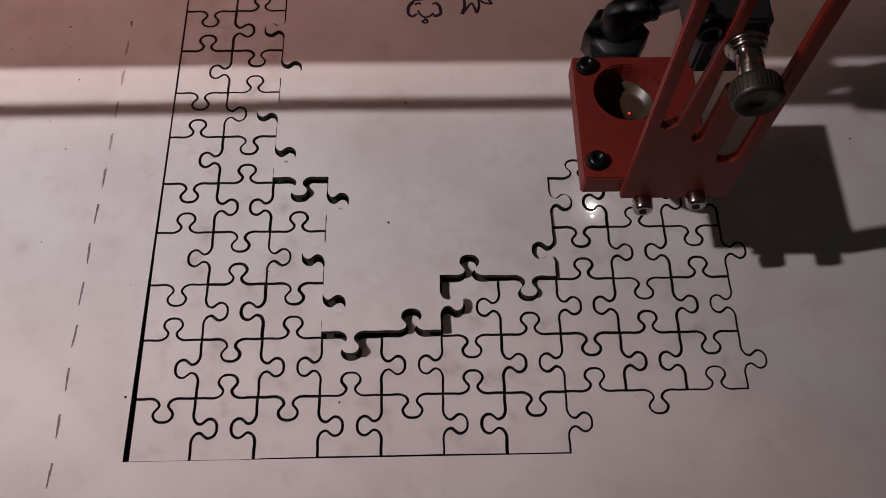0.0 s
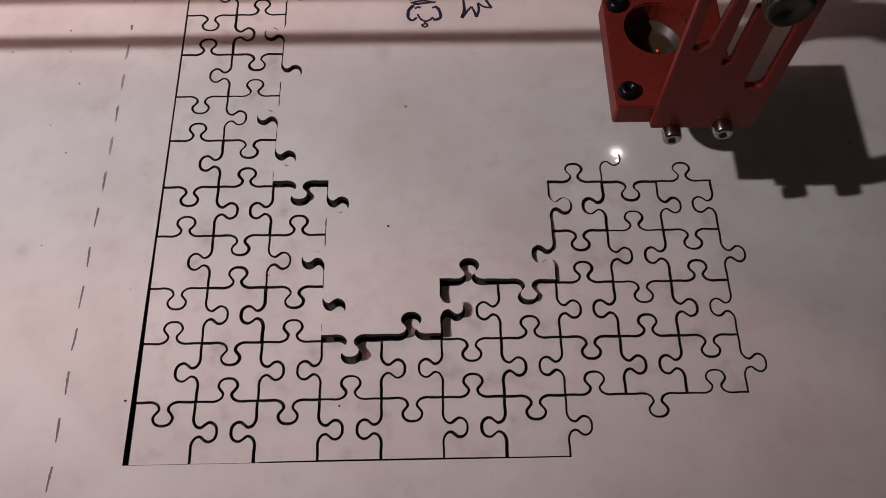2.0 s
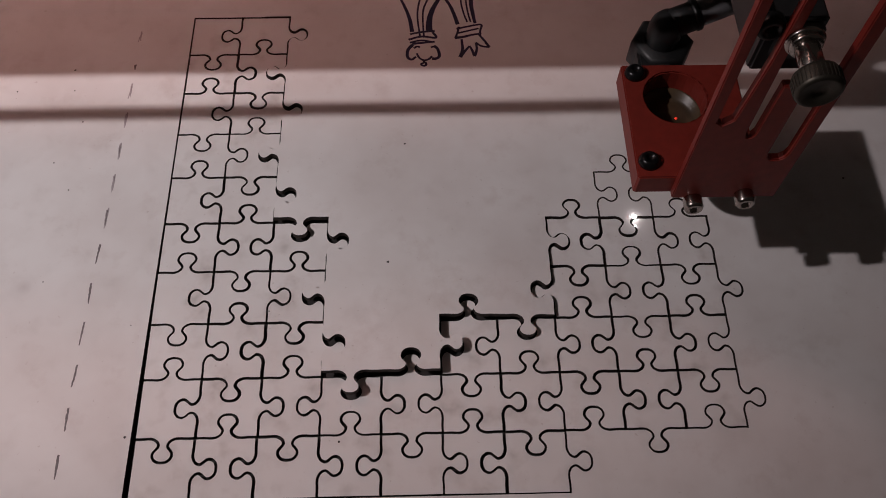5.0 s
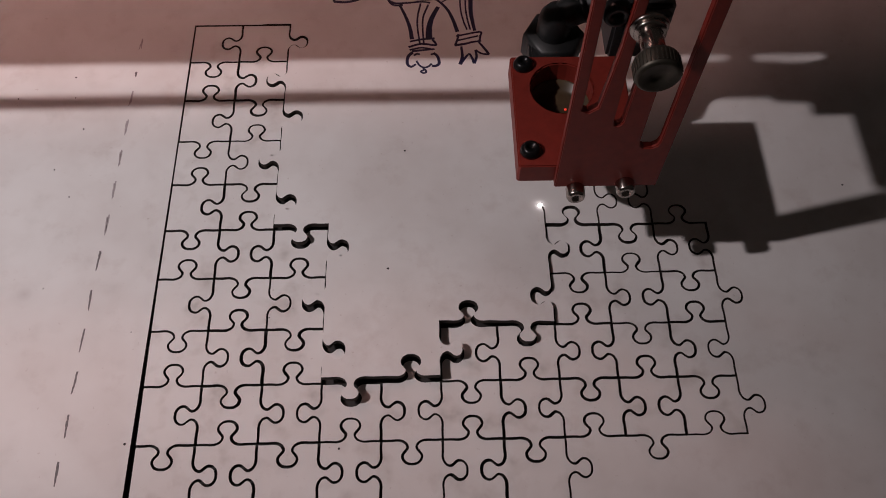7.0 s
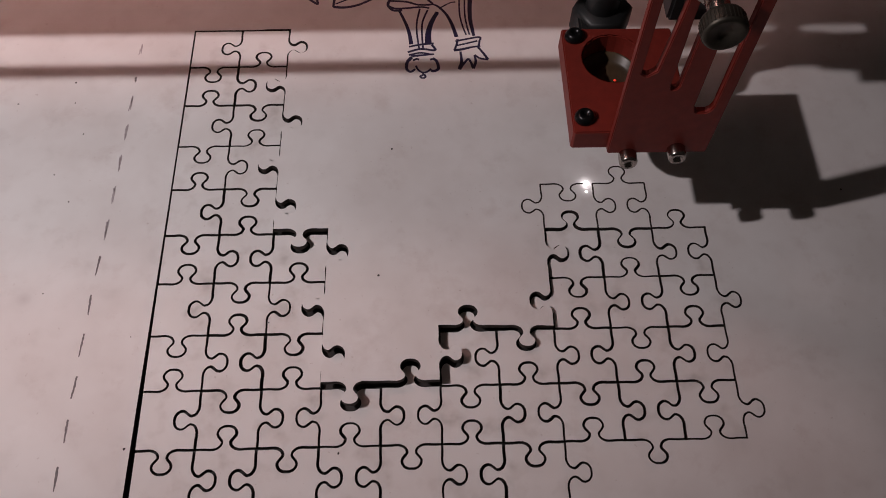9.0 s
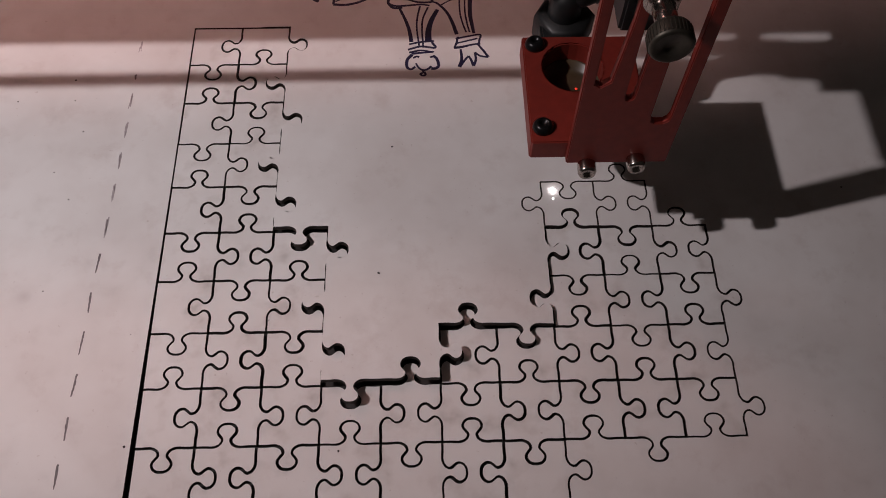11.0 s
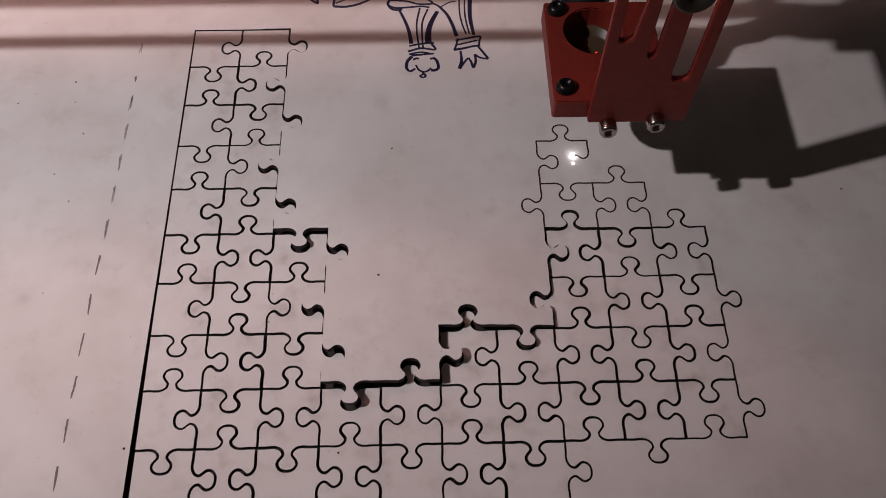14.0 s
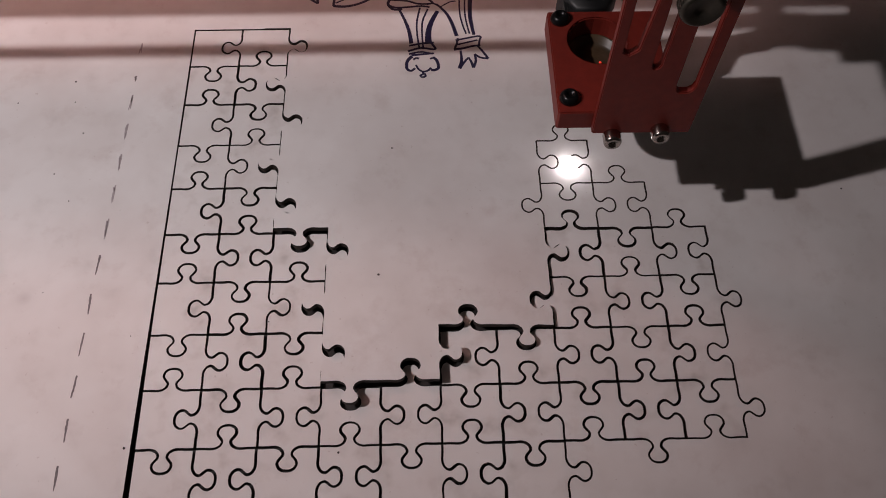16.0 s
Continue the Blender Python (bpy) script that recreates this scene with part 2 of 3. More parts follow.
def piece_mesh(c, r):
    loop = inset(cell_loop(c, r), random.uniform(0.00047, 0.00064))
    if r == 0:
        for p in loop:
            if p.y < 0.0007:
                p.y = 0.0001 + 0.00045 * step(0.045, 0.056, p.x)
    if c == 0:
        for p in loop:
            if p.x < 0.0007:
                p.x += 0.0009 * (1 - step(0, 5 * P, p.y)) - 0.0001
    mid = Vector(((c + 0.5) * P, (r + 0.5) * P))
    bm = bmesh.new()
    n = len(loop)
    v2, _, tris, *_ = delaunay_2d_cdt(loop, [(i, (i + 1) % n) for i in range(n)], [], 0, 1e-7)
    top = [bm.verts.new((*(p - mid), 0)) for p in v2]
    low = [bm.verts.new((*(p - mid), -THICK)) for p in v2]
    for t in tris:
        if inside((v2[t[0]] + v2[t[1]] + v2[t[2]]) / 3, loop):
            bm.faces.new([top[i] for i in t])
            bm.faces.new([low[i] for i in t][::-1])
    for i in range(n):
        j = (i + 1) % n
        bm.faces.new((top[j], top[i], low[i], low[j])).material_index = 1
    return mesh_of(bm, "puzzle_piece", PIECE, CHAR), mid


# ---- the bed and the board ----
bed = new("bed", mesh_of(block(-0.45, 0.70, -0.35, 0.75, -0.03, -THICK - 0.0001, 0), "bed", BED))
tagged(bed, "black metal bed under the white board", "machine bed", kind="structure")
SIDE = simple("grey_cabinet_steel", (0.16, 0.16, 0.165), 0.5, 0.2, 0.1, 60)
for name, box in (("wall_west", (-0.47, -0.45, -0.37, 0.77)), ("wall_east", (0.70, 0.72, -0.37, 0.77)), ("wall_south", (-0.45, 0.70, -0.37, -0.35)), ("wall_north", (-0.45, 0.70, 0.75, 0.77))):
    wall = new(name, mesh_of(block(*box, -0.03, 0.131 if box[1] - box[0] < 0.1 else 0.12, 0.002), name, SIDE))
    tagged(wall, "plain grey steel side of the machine", "wall", kind="structure")
board = tagged(new("plywood_board", board_mesh()), "white painted thin board with charred jigsaw cuts and sprung edge", "board")

pieces = {}
for c, r in CELLS:
    me, mid = piece_mesh(c, r)
    ob = new("puzzle_piece", me)
    pieces[c, r] = ob
    jog = 0 if c == 0 else 0.00013
    ob.location = (mid.x + random.uniform(-jog, jog), mid.y + random.uniform(-jog, jog), random.uniform(-0.00008, 0.00008))
    ob.rotation_euler = (random.uniform(-0.003, 0.003), random.uniform(-0.003, 0.003), random.uniform(-0.006, 0.006) if c else 0)
    where = "at the board's edge" if 0 in (c, r) else "locked between its neighbours"
    tagged(ob, "white jigsaw piece with charred cut edges, " + where, "puzzle piece", "cut jigsaw pieces")


# ---- marks on the board ----
def ribbon(bm, points, widths, z=0.00005):
    """A flat inked or burnt line with thickness, along 2D points."""
    rows = []
    n = len(points)
    for i, p in enumerate(points):
        d = (points[min(i + 1, n - 1)] - points[max(i - 1, 0)]).normalized()
        side = Vector((-d.y, d.x)) * widths(i / (n - 1)) / 2
        a, b = p + side, p - side
        za, zb = lift(a.x, a.y) + z, lift(b.x, b.y) + z
        rows.append([bm.verts.new((*a, za)), bm.verts.new((*b, zb)), bm.verts.new((*b, zb - 0.0002)), bm.verts.new((*a, za - 0.0002))])
    for s, t in zip(rows, rows[1:]):
        for k in range(4):
            bm.faces.new((s[k], s[(k + 1) % 4], t[(k + 1) % 4], t[k]))
    bm.faces.new(rows[0][::-1])
    bm.faces.new(rows[-1])


def pen(parent, w, w2, *points):
    """One pen stroke that widens from w to w2 along its points, in millimetres."""
    bm = bmesh.new()
    line = curve_through([Vector(p) * 0.001 for p in points], 5)
    ribbon(bm, line, lambda t: (w + (w2 - w) * t) * 0.0013)
    return part("pen_stroke", bm, INK, parent)


def ink_column():
    ob = tagged(new("ink_drawing"), "dark blue ink doodle of a fluted column with cap", "drawing", "ink doodles on the board")
    pen(ob, 1, 1.7, (107.6, 263.7), (110.7, 255.5), (113, 247.4), (114.2, 238.7))
    pen(ob, 0.8, 0.7, (119, 264.4), (117.3, 254.6), (117.2, 246.5), (118.3, 235.5))
    pen(ob, 0.8, 0.7, (123.2, 263.5), (120.3, 254.5), (119.9, 245.7), (120.4, 234.7))
    pen(ob, 1.6, 2.8, (128.4, 261.8), (124.9, 253.7), (123.3, 246.5), (123.1, 238.6))
    pen(ob, 0.9, 1, (113, 237.1), (119.2, 238.6), (126.1, 239.3))
    pen(ob, 1, 1, (112.3, 233.3), (119.2, 235.5), (126.6, 234.6), (124.9, 238.5))
    pen(ob, 0.9, 0.8, (112.9, 231.3), (119.1, 232.8), (125.3, 231.5))
    pen(ob, 1.2, 0.8, (114.1, 230.5), (120, 231.2), (125.9, 231.9))
    pen(ob, 1.5, 0.9, (114.4, 229.8), (112, 226.4), (111.7, 221.8), (113.7, 219.9), (116.1, 221.7))
    pen(ob, 0.8, 0.9, (116.4, 224), (117.8, 221), (120.1, 219.4), (122.5, 220.1), (124.3, 222))
    pen(ob, 1.2, 1.3, (125.3, 229.2), (127.3, 226.9), (128.1, 222.3), (126.3, 220.5), (124.2, 220.5))
    pen(ob, 0.9, 0.9, (115, 227.5), (116.7, 228.6), (118.2, 228.2))
    pen(ob, 0.9, 0.9, (123.8, 228.1), (125.9, 228.8))
    pen(ob, 0.8, 0.9, (119.6, 219.8), (120.1, 217.9), (118.6, 216.8), (119.8, 215.7), (121.3, 216.4), (120.7, 218.3))
    pen(ob, 1.1, 0.9, (102.1, 266.3), (105.8, 264.6), (112.5, 264.9), (119.6, 265.6), (124.2, 264.7))
    pen(ob, 1.3, 1, (102.7, 271.3), (101.8, 267.1), (104.6, 263.3), (109.5, 263.3))
    pen(ob, 1, 1, (102.7, 270.4), (111.9, 269.5), (118.1, 267.3), (125.7, 267.6), (123.3, 271))


def ink_crown():
    ob = tagged(new("ink_drawing"), "dark blue ink doodle of a fluted column with crown", "drawing", "ink doodles on the board")
    pen(ob, 0.8, 1.6, (125.7, 267.6), (128.8, 265.9), (133.2, 260), (136, 252.7), (138.2, 243.8))
    pen(ob, 0.6, 0.6, (130.3, 265), (135, 268.3), (138.4, 269.1))
    pen(ob, 0.7, 0.7, (140.9, 282), (140.3, 262.4), (141.5, 252.2), (143.3, 245.3))
    pen(ob, 0.7, 0.7, (144, 282), (143.1, 262.4), (143.9, 252.1), (145.1, 245.3))
    pen(ob, 2, 1.2, (147, 282), (145.8, 260.3), (146.6, 250.1), (147.4, 244.5))
    pen(ob, 0.9, 0.9, (137.5, 240.7), (143.2, 242.2), (150.2, 243.6), (150.6, 241.3))
    pen(ob, 0.8, 0.8, (137.4, 237.5), (144, 239.4), (149.1, 240.9))
    pen(ob, 1.3, 0.8, (136.4, 234.4), (140.8, 235.1), (146, 236.6), (150.5, 237.3))
    pen(ob, 0.9, 0.9, (136.7, 234.4), (138, 238.3), (138.7, 242.2))
    pen(ob, 0.9, 0.9, (150.3, 241.3), (149.5, 236.6))
    pen(ob, 0.9, 1.6, (139.9, 233.6), (140.2, 226.7), (138.9, 221.4))
    pen(ob, 1.2, 0.8, (138.9, 221.4), (141.7, 225.9), (143.9, 228.9))
    pen(ob, 0.8, 1.2, (143.9, 228.9), (145.2, 225.8), (146.2, 222))
    pen(ob, 1.2, 0.9, (146.2, 222), (147.6, 226.6), (147.2, 231.2))
    pen(ob, 0.9, 0.9, (147.2, 231.2), (150.1, 228.8), (154.2, 228))
    pen(ob, 0.9, 1.1, (149.2, 236.6), (151.7, 232.6), (154.2, 228))


def ink_scraps():
    ob = tagged(new("ink_drawing"), "dark ink corner of a further doodle on the board", "drawing", "ink doodles on the board")
    pen(ob, 1.4, 1, (72.2, 266.3), (78.3, 265.8), (85, 267.4), (91.7, 271), (97, 275))
    pen(ob, 1.3, 1, (72.9, 276), (72.2, 266.3))
    pen(ob, 0.7, 0.7, (73.3, 268.4), (77, 270.4), (82, 273))
    pen(ob, 1.2, 1, (57, 274), (62.3, 269.4), (63.8, 268.9), (62.8, 273))


ink_column()
ink_crown()
ink_scraps()


def pencil_dash(x, y, length, w, faint):
    """A dash drawn twice where the pencil was faint, once where it was pressed."""
    bm = bmesh.new()
    for k, off in enumerate((-0.00022, 0.00022) if faint else (0.0,)):
        lean = random.uniform(-0.0002, 0.0005)
        line = [Vector((x + off + lean * (q - 5) / 5 + random.uniform(-0.00012, 0.00012), y + length * ((q + k) / 10 - 0.5))) for q in range(10)]
        ribbon(bm, line, lambda t: w * (0.5 + 1.1 * t * (1.4 - t)) * random.uniform(0.7, 1.15))
    ob = new("pencil_dash", mesh_of(bm, "pencil_dash", FAINT if faint else PENCIL))
    tagged(ob, "faint doubled grey pencil dash on the white board" if faint else "thin dark grey pencil dash on the white board", "pencil mark", "dashed pencil line")


DASHES = ((-0.0269, 0.2378, 7.5, 0.55, 1), (-0.0268, 0.2177, 3.7, 0.90, 0), (-0.0268, 0.2022, 9.7, 0.55, 1), (-0.0266, 0.1843, 9.6, 0.55, 1), (-0.0268, 0.1660, 9.6, 0.60, 1),
          (-0.0269, 0.1478, 10, 0.55, 1), (-0.0272, 0.1288, 11, 0.65, 1), (-0.0279, 0.1107, 11, 0.75, 0), (-0.0283, 0.0912, 11, 0.75, 0), (-0.0284, 0.0722, 12, 0.70, 0),
          (-0.0281, 0.0531, 11, 0.75, 0), (-0.0281, 0.0344, 11, 0.80, 0), (-0.0285, 0.0150, 11, 0.75, 0), (-0.0285, -0.0043, 11, 0.75, 0))
for x, y, length, w, faint in DASHES:
    pencil_dash(x, y, length * 0.001, w * 0.00125, faint)


def crumb(x, y, s):
    bm = bmesh.new()
    bmesh.ops.create_icosphere(bm, subdivisions=1, radius=0.0005 * s)
    for v in bm.verts:
        v.co *= random.uniform(0.7, 1.25)
        v.co.z *= 0.35
    ob = new("crumb", mesh_of(bm, "crumb", CRUMB))
    ob.location = (x, y, lift(x, y) + 0.0001)
    return tagged(ob, "tiny dark crumb of burnt dust on the board", "debris", "crumbs on the board")


loose = [crumb(0.1043, 0.1707, 1.2), crumb(0.0987, 0.1001, 1.2)]
for x, y, s in ((0.0831, 0.0222, 1.1), (-0.0033, 0.026, 1.3), (-0.0567, 0.216, 1.2), (-0.0546, 0.2029, 0.8), (-0.0472, 0.1835, 1.0), (-0.0829, 0.2027, 0.9),
                (-0.0472, 0.1443, 0.8), (0.3190, 0.1445, 1.1), (-0.0569, 0.1597, 0.8), (-0.0497, 0.0966, 0.8), (-0.008, 0.075, 0.6), (0.052, 0.078, 0.7)):
    crumb(x, y, s)


# ---- fresh cuts that grow behind the beam ----
CUTS = [(col_edge(8, 5), 1.30, 2.52), (row_edge(8, 6), 2.52, 3.67), (col_edge(9, 5)[::-1], 3.67, 4.80), (col_edge(7, 5), 6.70, 7.93),
        (row_edge(7, 6), 7.93, 9.08), (col_edge(7, 6), 11.23, 12.40), (row_edge(7, 7), 12.40, 13.56), (col_edge(8, 6)[::-1], 13.56, 14.65)]


def along(line, s):
    """The point at the share s of a line's length."""
    lengths = [(b - a).length for a, b in zip(line, line[1:])]
    want = s * sum(lengths)
    for a, b, d in zip(line, line[1:], lengths):
        if want <= d:
            return a.lerp(b, want / d)
        want -= d
    return line[-1].copy()


burnt = []
PARTS = 20
for line, t0, t1 in CUTS:
    ob = tagged(new("cut_line"), "thin black freshly burnt cut in the white board", "burnt cut", "fresh laser cuts")
    for k in range(PARTS):
        bm = bmesh.new()
        ribbon(bm, [along(line, (k + q / 4 - (0.06 if q == 0 else -0.06 if q == 4 else 0)) / PARTS) for q in range(5)], lambda t: 0.00080, 0.0)
        burnt.append((part("burnt_segment", bm, CHAR, ob), t0 + (t1 - t0) * (k + 0.5) / PARTS))


# ---- the moving laser head ----
def cap_screw(name, parent, m, r=0.0029, h=0.0042, material=STEEL, shaft=0.006):
    """A socket cap screw, head up along z of m, seat at z = 0."""
    s = part(name, lathe([(0, -shaft), (r * 0.5, -shaft), (r * 0.5, 0), (r * 0.96, 0), (r, h * 0.08), (r, h * 0.8), (r * 0.86, h), (r * 0.5, h), (r * 0.46, h * 0.55), (0, h * 0.5)], m, 24), material, parent)
    part("socket", lathe([(0, h * 0.52), (r * 0.45, h * 0.52), (r * 0.45, h * 0.60), (0, h * 0.62)], m, 6), HOLLOW, s)
    return s


def dome_screw(parent, m, r=0.0040, h=0.0032):
    s = part("button_screw", lathe([(r * 0.55, -0.004), (r * 0.55, 0), (r, 0), (r * 0.97, h * 0.3), (r * 0.75, h * 0.78), (r * 0.42, h), (r * 0.38, h * 0.7), (0, h * 0.65)], m, 24), BLACKMETAL, parent, "black button-head screw")
    return s


def slab_with_holes(outline, holes, y0, y1):
    """A plate in the xz plane between y0 and y1, with openings through it."""
    loops = [[Vector(p) * 0.001 for p in outline]] + [[Vector(p) * 0.001 for p in h] for h in holes]
    pts, edges = [], []
    for lp in loops:
        b = len(pts)
        pts += lp
        edges += [(b + i, b + (i + 1) % len(lp)) for i in range(len(lp))]
    v2, _, tris, *_ = delaunay_2d_cdt(pts, edges, [], 0, 1e-7)
    bm = bmesh.new()
    fr = [bm.verts.new((p.x, y0, p.y)) for p in v2]
    bk = [bm.verts.new((p.x, y1, p.y)) for p in v2]
    for t in tris:
        c = (v2[t[0]] + v2[t[1]] + v2[t[2]]) / 3
        if inside(c, loops[0]) and not any(inside(c, h) for h in loops[1:]):
            bm.faces.new([fr[i] for i in t])
            bm.faces.new([bk[i] for i in t][::-1])
    bm.verts.index_update()
    n = len(v2)
    rim = [(e.verts[0].index, e.verts[1].index) for e in bm.edges if e.is_boundary and e.verts[0].index < n]
    bm.verts.ensure_lookup_table()
    for a, b in rim:
        bm.faces.new((bm.verts[a], bm.verts[b], bm.verts[b + n], bm.verts[a + n]))
    bmesh.ops.recalc_face_normals(bm, faces=bm.faces[:])
    sharp = [e for e in bm.edges if len(e.link_faces) == 2 and e.calc_face_angle(0) > 0.9]
    bmesh.ops.bevel(bm, geom=sharp, offset=0.0004, segments=2, affect="EDGES")
    return bm


def mount_block():
    """The flat red block with the round bore through it."""
    x0, x1, y0, y1, z0, z1 = -0.0195, 0.025, -0.0325, 0.0195, 0.0735, 0.0835
    cx, cy, r, n = -0.0004, 0.0037, 0.0120, 44
    outer = [Vector((x0 + 0.0008, y0)), Vector((x1, y0)), Vector((x1, y1)), Vector((x0 + 0.0008, y1)), Vector((x0, y1 - 0.0008)), Vector((x0, y0 + 0.0008))]
    ring = [Vector((cx + r * math.cos(2 * math.pi * k / n), cy + r * math.sin(2 * math.pi * k / n))) for k in range(n)]
    v2, _, tris, *_ = delaunay_2d_cdt(outer + ring, [(i, (i + 1) % 6) for i in range(6)] + [(6 + i, 6 + (i + 1) % n) for i in range(n)], [], 0, 1e-7)
    bm = bmesh.new()
    top = [bm.verts.new((*p, z1)) for p in v2]
    low = [bm.verts.new((*p, z0)) for p in v2]
    for t in tris:
        c = (v2[t[0]] + v2[t[1]] + v2[t[2]]) / 3
        if (c - Vector((cx, cy))).length > r * 0.99:
            bm.faces.new([top[i] for i in t])
            bm.faces.new([low[i] for i in t][::-1])
    bm.verts.index_update()
    m = len(v2)
    rim = [(e.verts[0].index, e.verts[1].index) for e in bm.edges if e.is_boundary and e.verts[0].index < m]
    bm.verts.ensure_lookup_table()
    for a, b in rim:
        bm.faces.new((bm.verts[a], bm.verts[b], bm.verts[b + m], bm.verts[a + m]))
    bmesh.ops.recalc_face_normals(bm, faces=bm.faces[:])
    sharp = [e for e in bm.edges if len(e.link_faces) == 2 and e.calc_face_angle(0) > 1.2]
    bmesh.ops.bevel(bm, geom=sharp, offset=0.0005, segments=2, affect="EDGES")
    return bm


def laser_head():
    h = tagged(new("laser_carriage"), "red anodised laser cutting head with slotted front plate and steel screws", "laser carriage")
    part("mount_block", mount_block(), RED, h, "flat red block with a round bore")
    part("lens", lathe([(0, 0.0690), (0.0130, 0.0690), (0.0130, 0.0742), (0.0112, 0.0742), (0.0105, 0.0705), (0.006, 0.0712), (0, 0.0715)], Matrix.Translation((-0.0004, 0.0037, 0)), 36), LENS, h, "amber lens in the bore")
    # glowing dot stands for the pointer's red reflection in the bore
    part("pointer_glint", lathe([(0, 0), (0.0006, 0), (0.0004, 0.0003), (0, 0.0004)], Matrix.Translation((0.0025, 0.0025, 0.0715)), 10), POINTER, h, "glowing red dot for the pointer's reflection")
    dome_screw(h, Matrix.Translation((-0.0146, -0.0256, 0.0835)))
    dome_screw(h, Matrix.Translation((-0.0146, 0.0150, 0.0835)))
    part("nozzle", lathe([(0, 0.047), (0.0090, 0.047), (0.0138, 0.0485), (0.0145, 0.0500), (0.0145, 0.0692), (0, 0.0692)], Matrix.Translation((0.0025, 0.0015, 0)), 32), KNOB, h, "round nozzle tube")
    outline = [(-8.4, 80.8), (29.6, 80.8), (29.6, 215), (-9.5, 215)]
    holes = [[(-4.9, 125.5), (-2.6, 124.0), (0.3, 126.5), (1.4, 140), (2.4, 154), (3.6, 205), (-5.9, 205)],
             [(6.6, 119), (7.3, 117.4), (8.2, 117), (9.1, 117.4), (9.8, 119), (10.2, 143), (17.6, 143), (17.9, 108), (18.6, 105.5), (20, 104.3), (23, 104.3), (24.4, 105.5), (25.1, 108), (24.8, 205), (6.4, 205), (6.2, 150)]]
    # the plate is drawn 40 mm before the beam's axis, then set against the block
    seat = Matrix.Translation((0.0027, 0.0045, -0.0087)) @ Matrix.Diagonal((1, 1, 1.024, 1))
    slab = slab_with_holes(outline, holes, -0.0400, -0.0368)
    slab.transform(seat)
    part("front_plate", slab, RED, h, "upright red plate with slots")
    turn = Matrix.Rotation(radians(90), 4, "X")
    for x, z in ((-0.0006, 0.0805), (0.0174, 0.0835)):
        cap_screw("cap_screw", h, seat @ Matrix.Translation((x, -0.0400, z)) @ turn, 0.0035, 0.0050)
    cap_screw("cap_screw", h, seat @ Matrix.Translation((-0.0005, -0.0335, 0.164)) @ turn, 0.0042, 0.004, BLACKMETAL)
    axis = seat @ Matrix.Translation((0.0083, -0.0400, 0.1635)) @ turn
    ridges = [(0.0025, 0.0125), (0.0058, 0.0126), (0.0064, 0.0131), (0.0066, 0.0141), (0.0066, 0.0178), (0.0064, 0.0187), (0.0056, 0.0192), (0.0050, 0.0189), (0.0026, 0.0188), (0.0023, 0.0183), (0, 0.0182)]
    k = part("thumb_screw", lathe([(0, 0), (0.0025, 0)] + ridges, axis, 36), KNOB, h, "dull nickel thumb screw")
    for i in range(36):
        a = 2 * math.pi * i / 36
        rib = block(-0.0003, 0.0002, -0.00022, 0.00022, 0.0140, 0.0180, 0)
        rib.transform(axis @ Matrix.Rotation(a, 4, "Z") @ Matrix.Translation((0.0066, 0, 0)))
        part("knurl", rib, KNOB, k)
    part("washer", lathe([(0.0026, 0.0001), (0.0054, 0.0001), (0.0056, 0.0004), (0.0056, 0.0011), (0.0054, 0.0014), (0.0026, 0.0014)], axis, 32), STEEL, k, "bright steel washer")
    part("lock_washer", lathe([(0.0026, 0.0018), (0.0046, 0.0018), (0.0048, 0.0023), (0.0046, 0.0030), (0.0026, 0.0030)], axis, 32), STEEL, k, "bright steel lock washer")
    part("ferrule", lathe([(0.0026, 0.0032), (0.0034, 0.0032), (0.0036, 0.0038), (0.0034, 0.0118), (0.0030, 0.0124), (0.0026, 0.0124)], axis, 32), STEEL, k, "bright steel ferrule")
    # air fitting and hose behind the block
    f = part("air_fitting", lathe([(0, 0.070), (0.0068, 0.070), (0.0068, 0.0880), (0.0062, 0.0916), (0.0042, 0.0948), (0, 0.0958)], Matrix.Translation((-0.0010, 0.0335, 0)), 24), PLASTIC, h, "black elbow air fitting")
    part("hex_base", lathe([(0, 0.0695), (0.0122, 0.0695), (0.0126, 0.0705), (0.0126, 0.0805), (0.0114, 0.0820), (0, 0.0820)], Matrix.Translation((-0.0005, 0.0335, 0)), 6), PLASTIC, f, "black hexagon base")
    part("branch", tube([(-0.001, 0.0338, 0.0895), (0.011, 0.0358, 0.0938)], 0.0058, 22), PLASTIC, f)
    part("collar", tube([(0.0105, 0.0357, 0.0936), (0.024, 0.0378, 0.0990)], 0.0051, 20), GREYTUBE, f, "grey release collar")
    part("ring", tube([(0.0088, 0.0354, 0.0930), (0.0104, 0.0357, 0.0936)], 0.0063, 20), PLASTIC, f)
    part("air_hose", tube(curve_through([(0.021, 0.0373, 0.0978), (0.034, 0.0395, 0.1040), (0.048, 0.041, 0.113), (0.066, 0.043, 0.124), (0.095, 0.046, 0.131), (0.130, 0.050, 0.137)]), 0.0035, 14), PLASTIC, h, "black air hose")
    part("fitting_seat", block(-0.011, 0.002, 0.0197, 0.032, 0.068, 0.0800, 0.001), PLASTIC, h)
    # upper carriage
    flat = Matrix.Rotation(radians(-90), 4, "X")
    body = slab_with_holes([(-28, 8), (-14.5, 7), (-14.5, 1.5), (-5, 1.5), (58, 1.5), (58, 26), (-28, 25)], [], -0.1450, -0.1412)
    body.transform(flat)
    part("carriage", body, PLASTIC, h, "black stepped carriage plate on the guide rod")
    part("carriage_arm", block(0.0028, 0.0200, -0.0290, 0.0100, 0.1375, 0.160, 0.001), PLASTIC, h, "black bracket behind the plate")
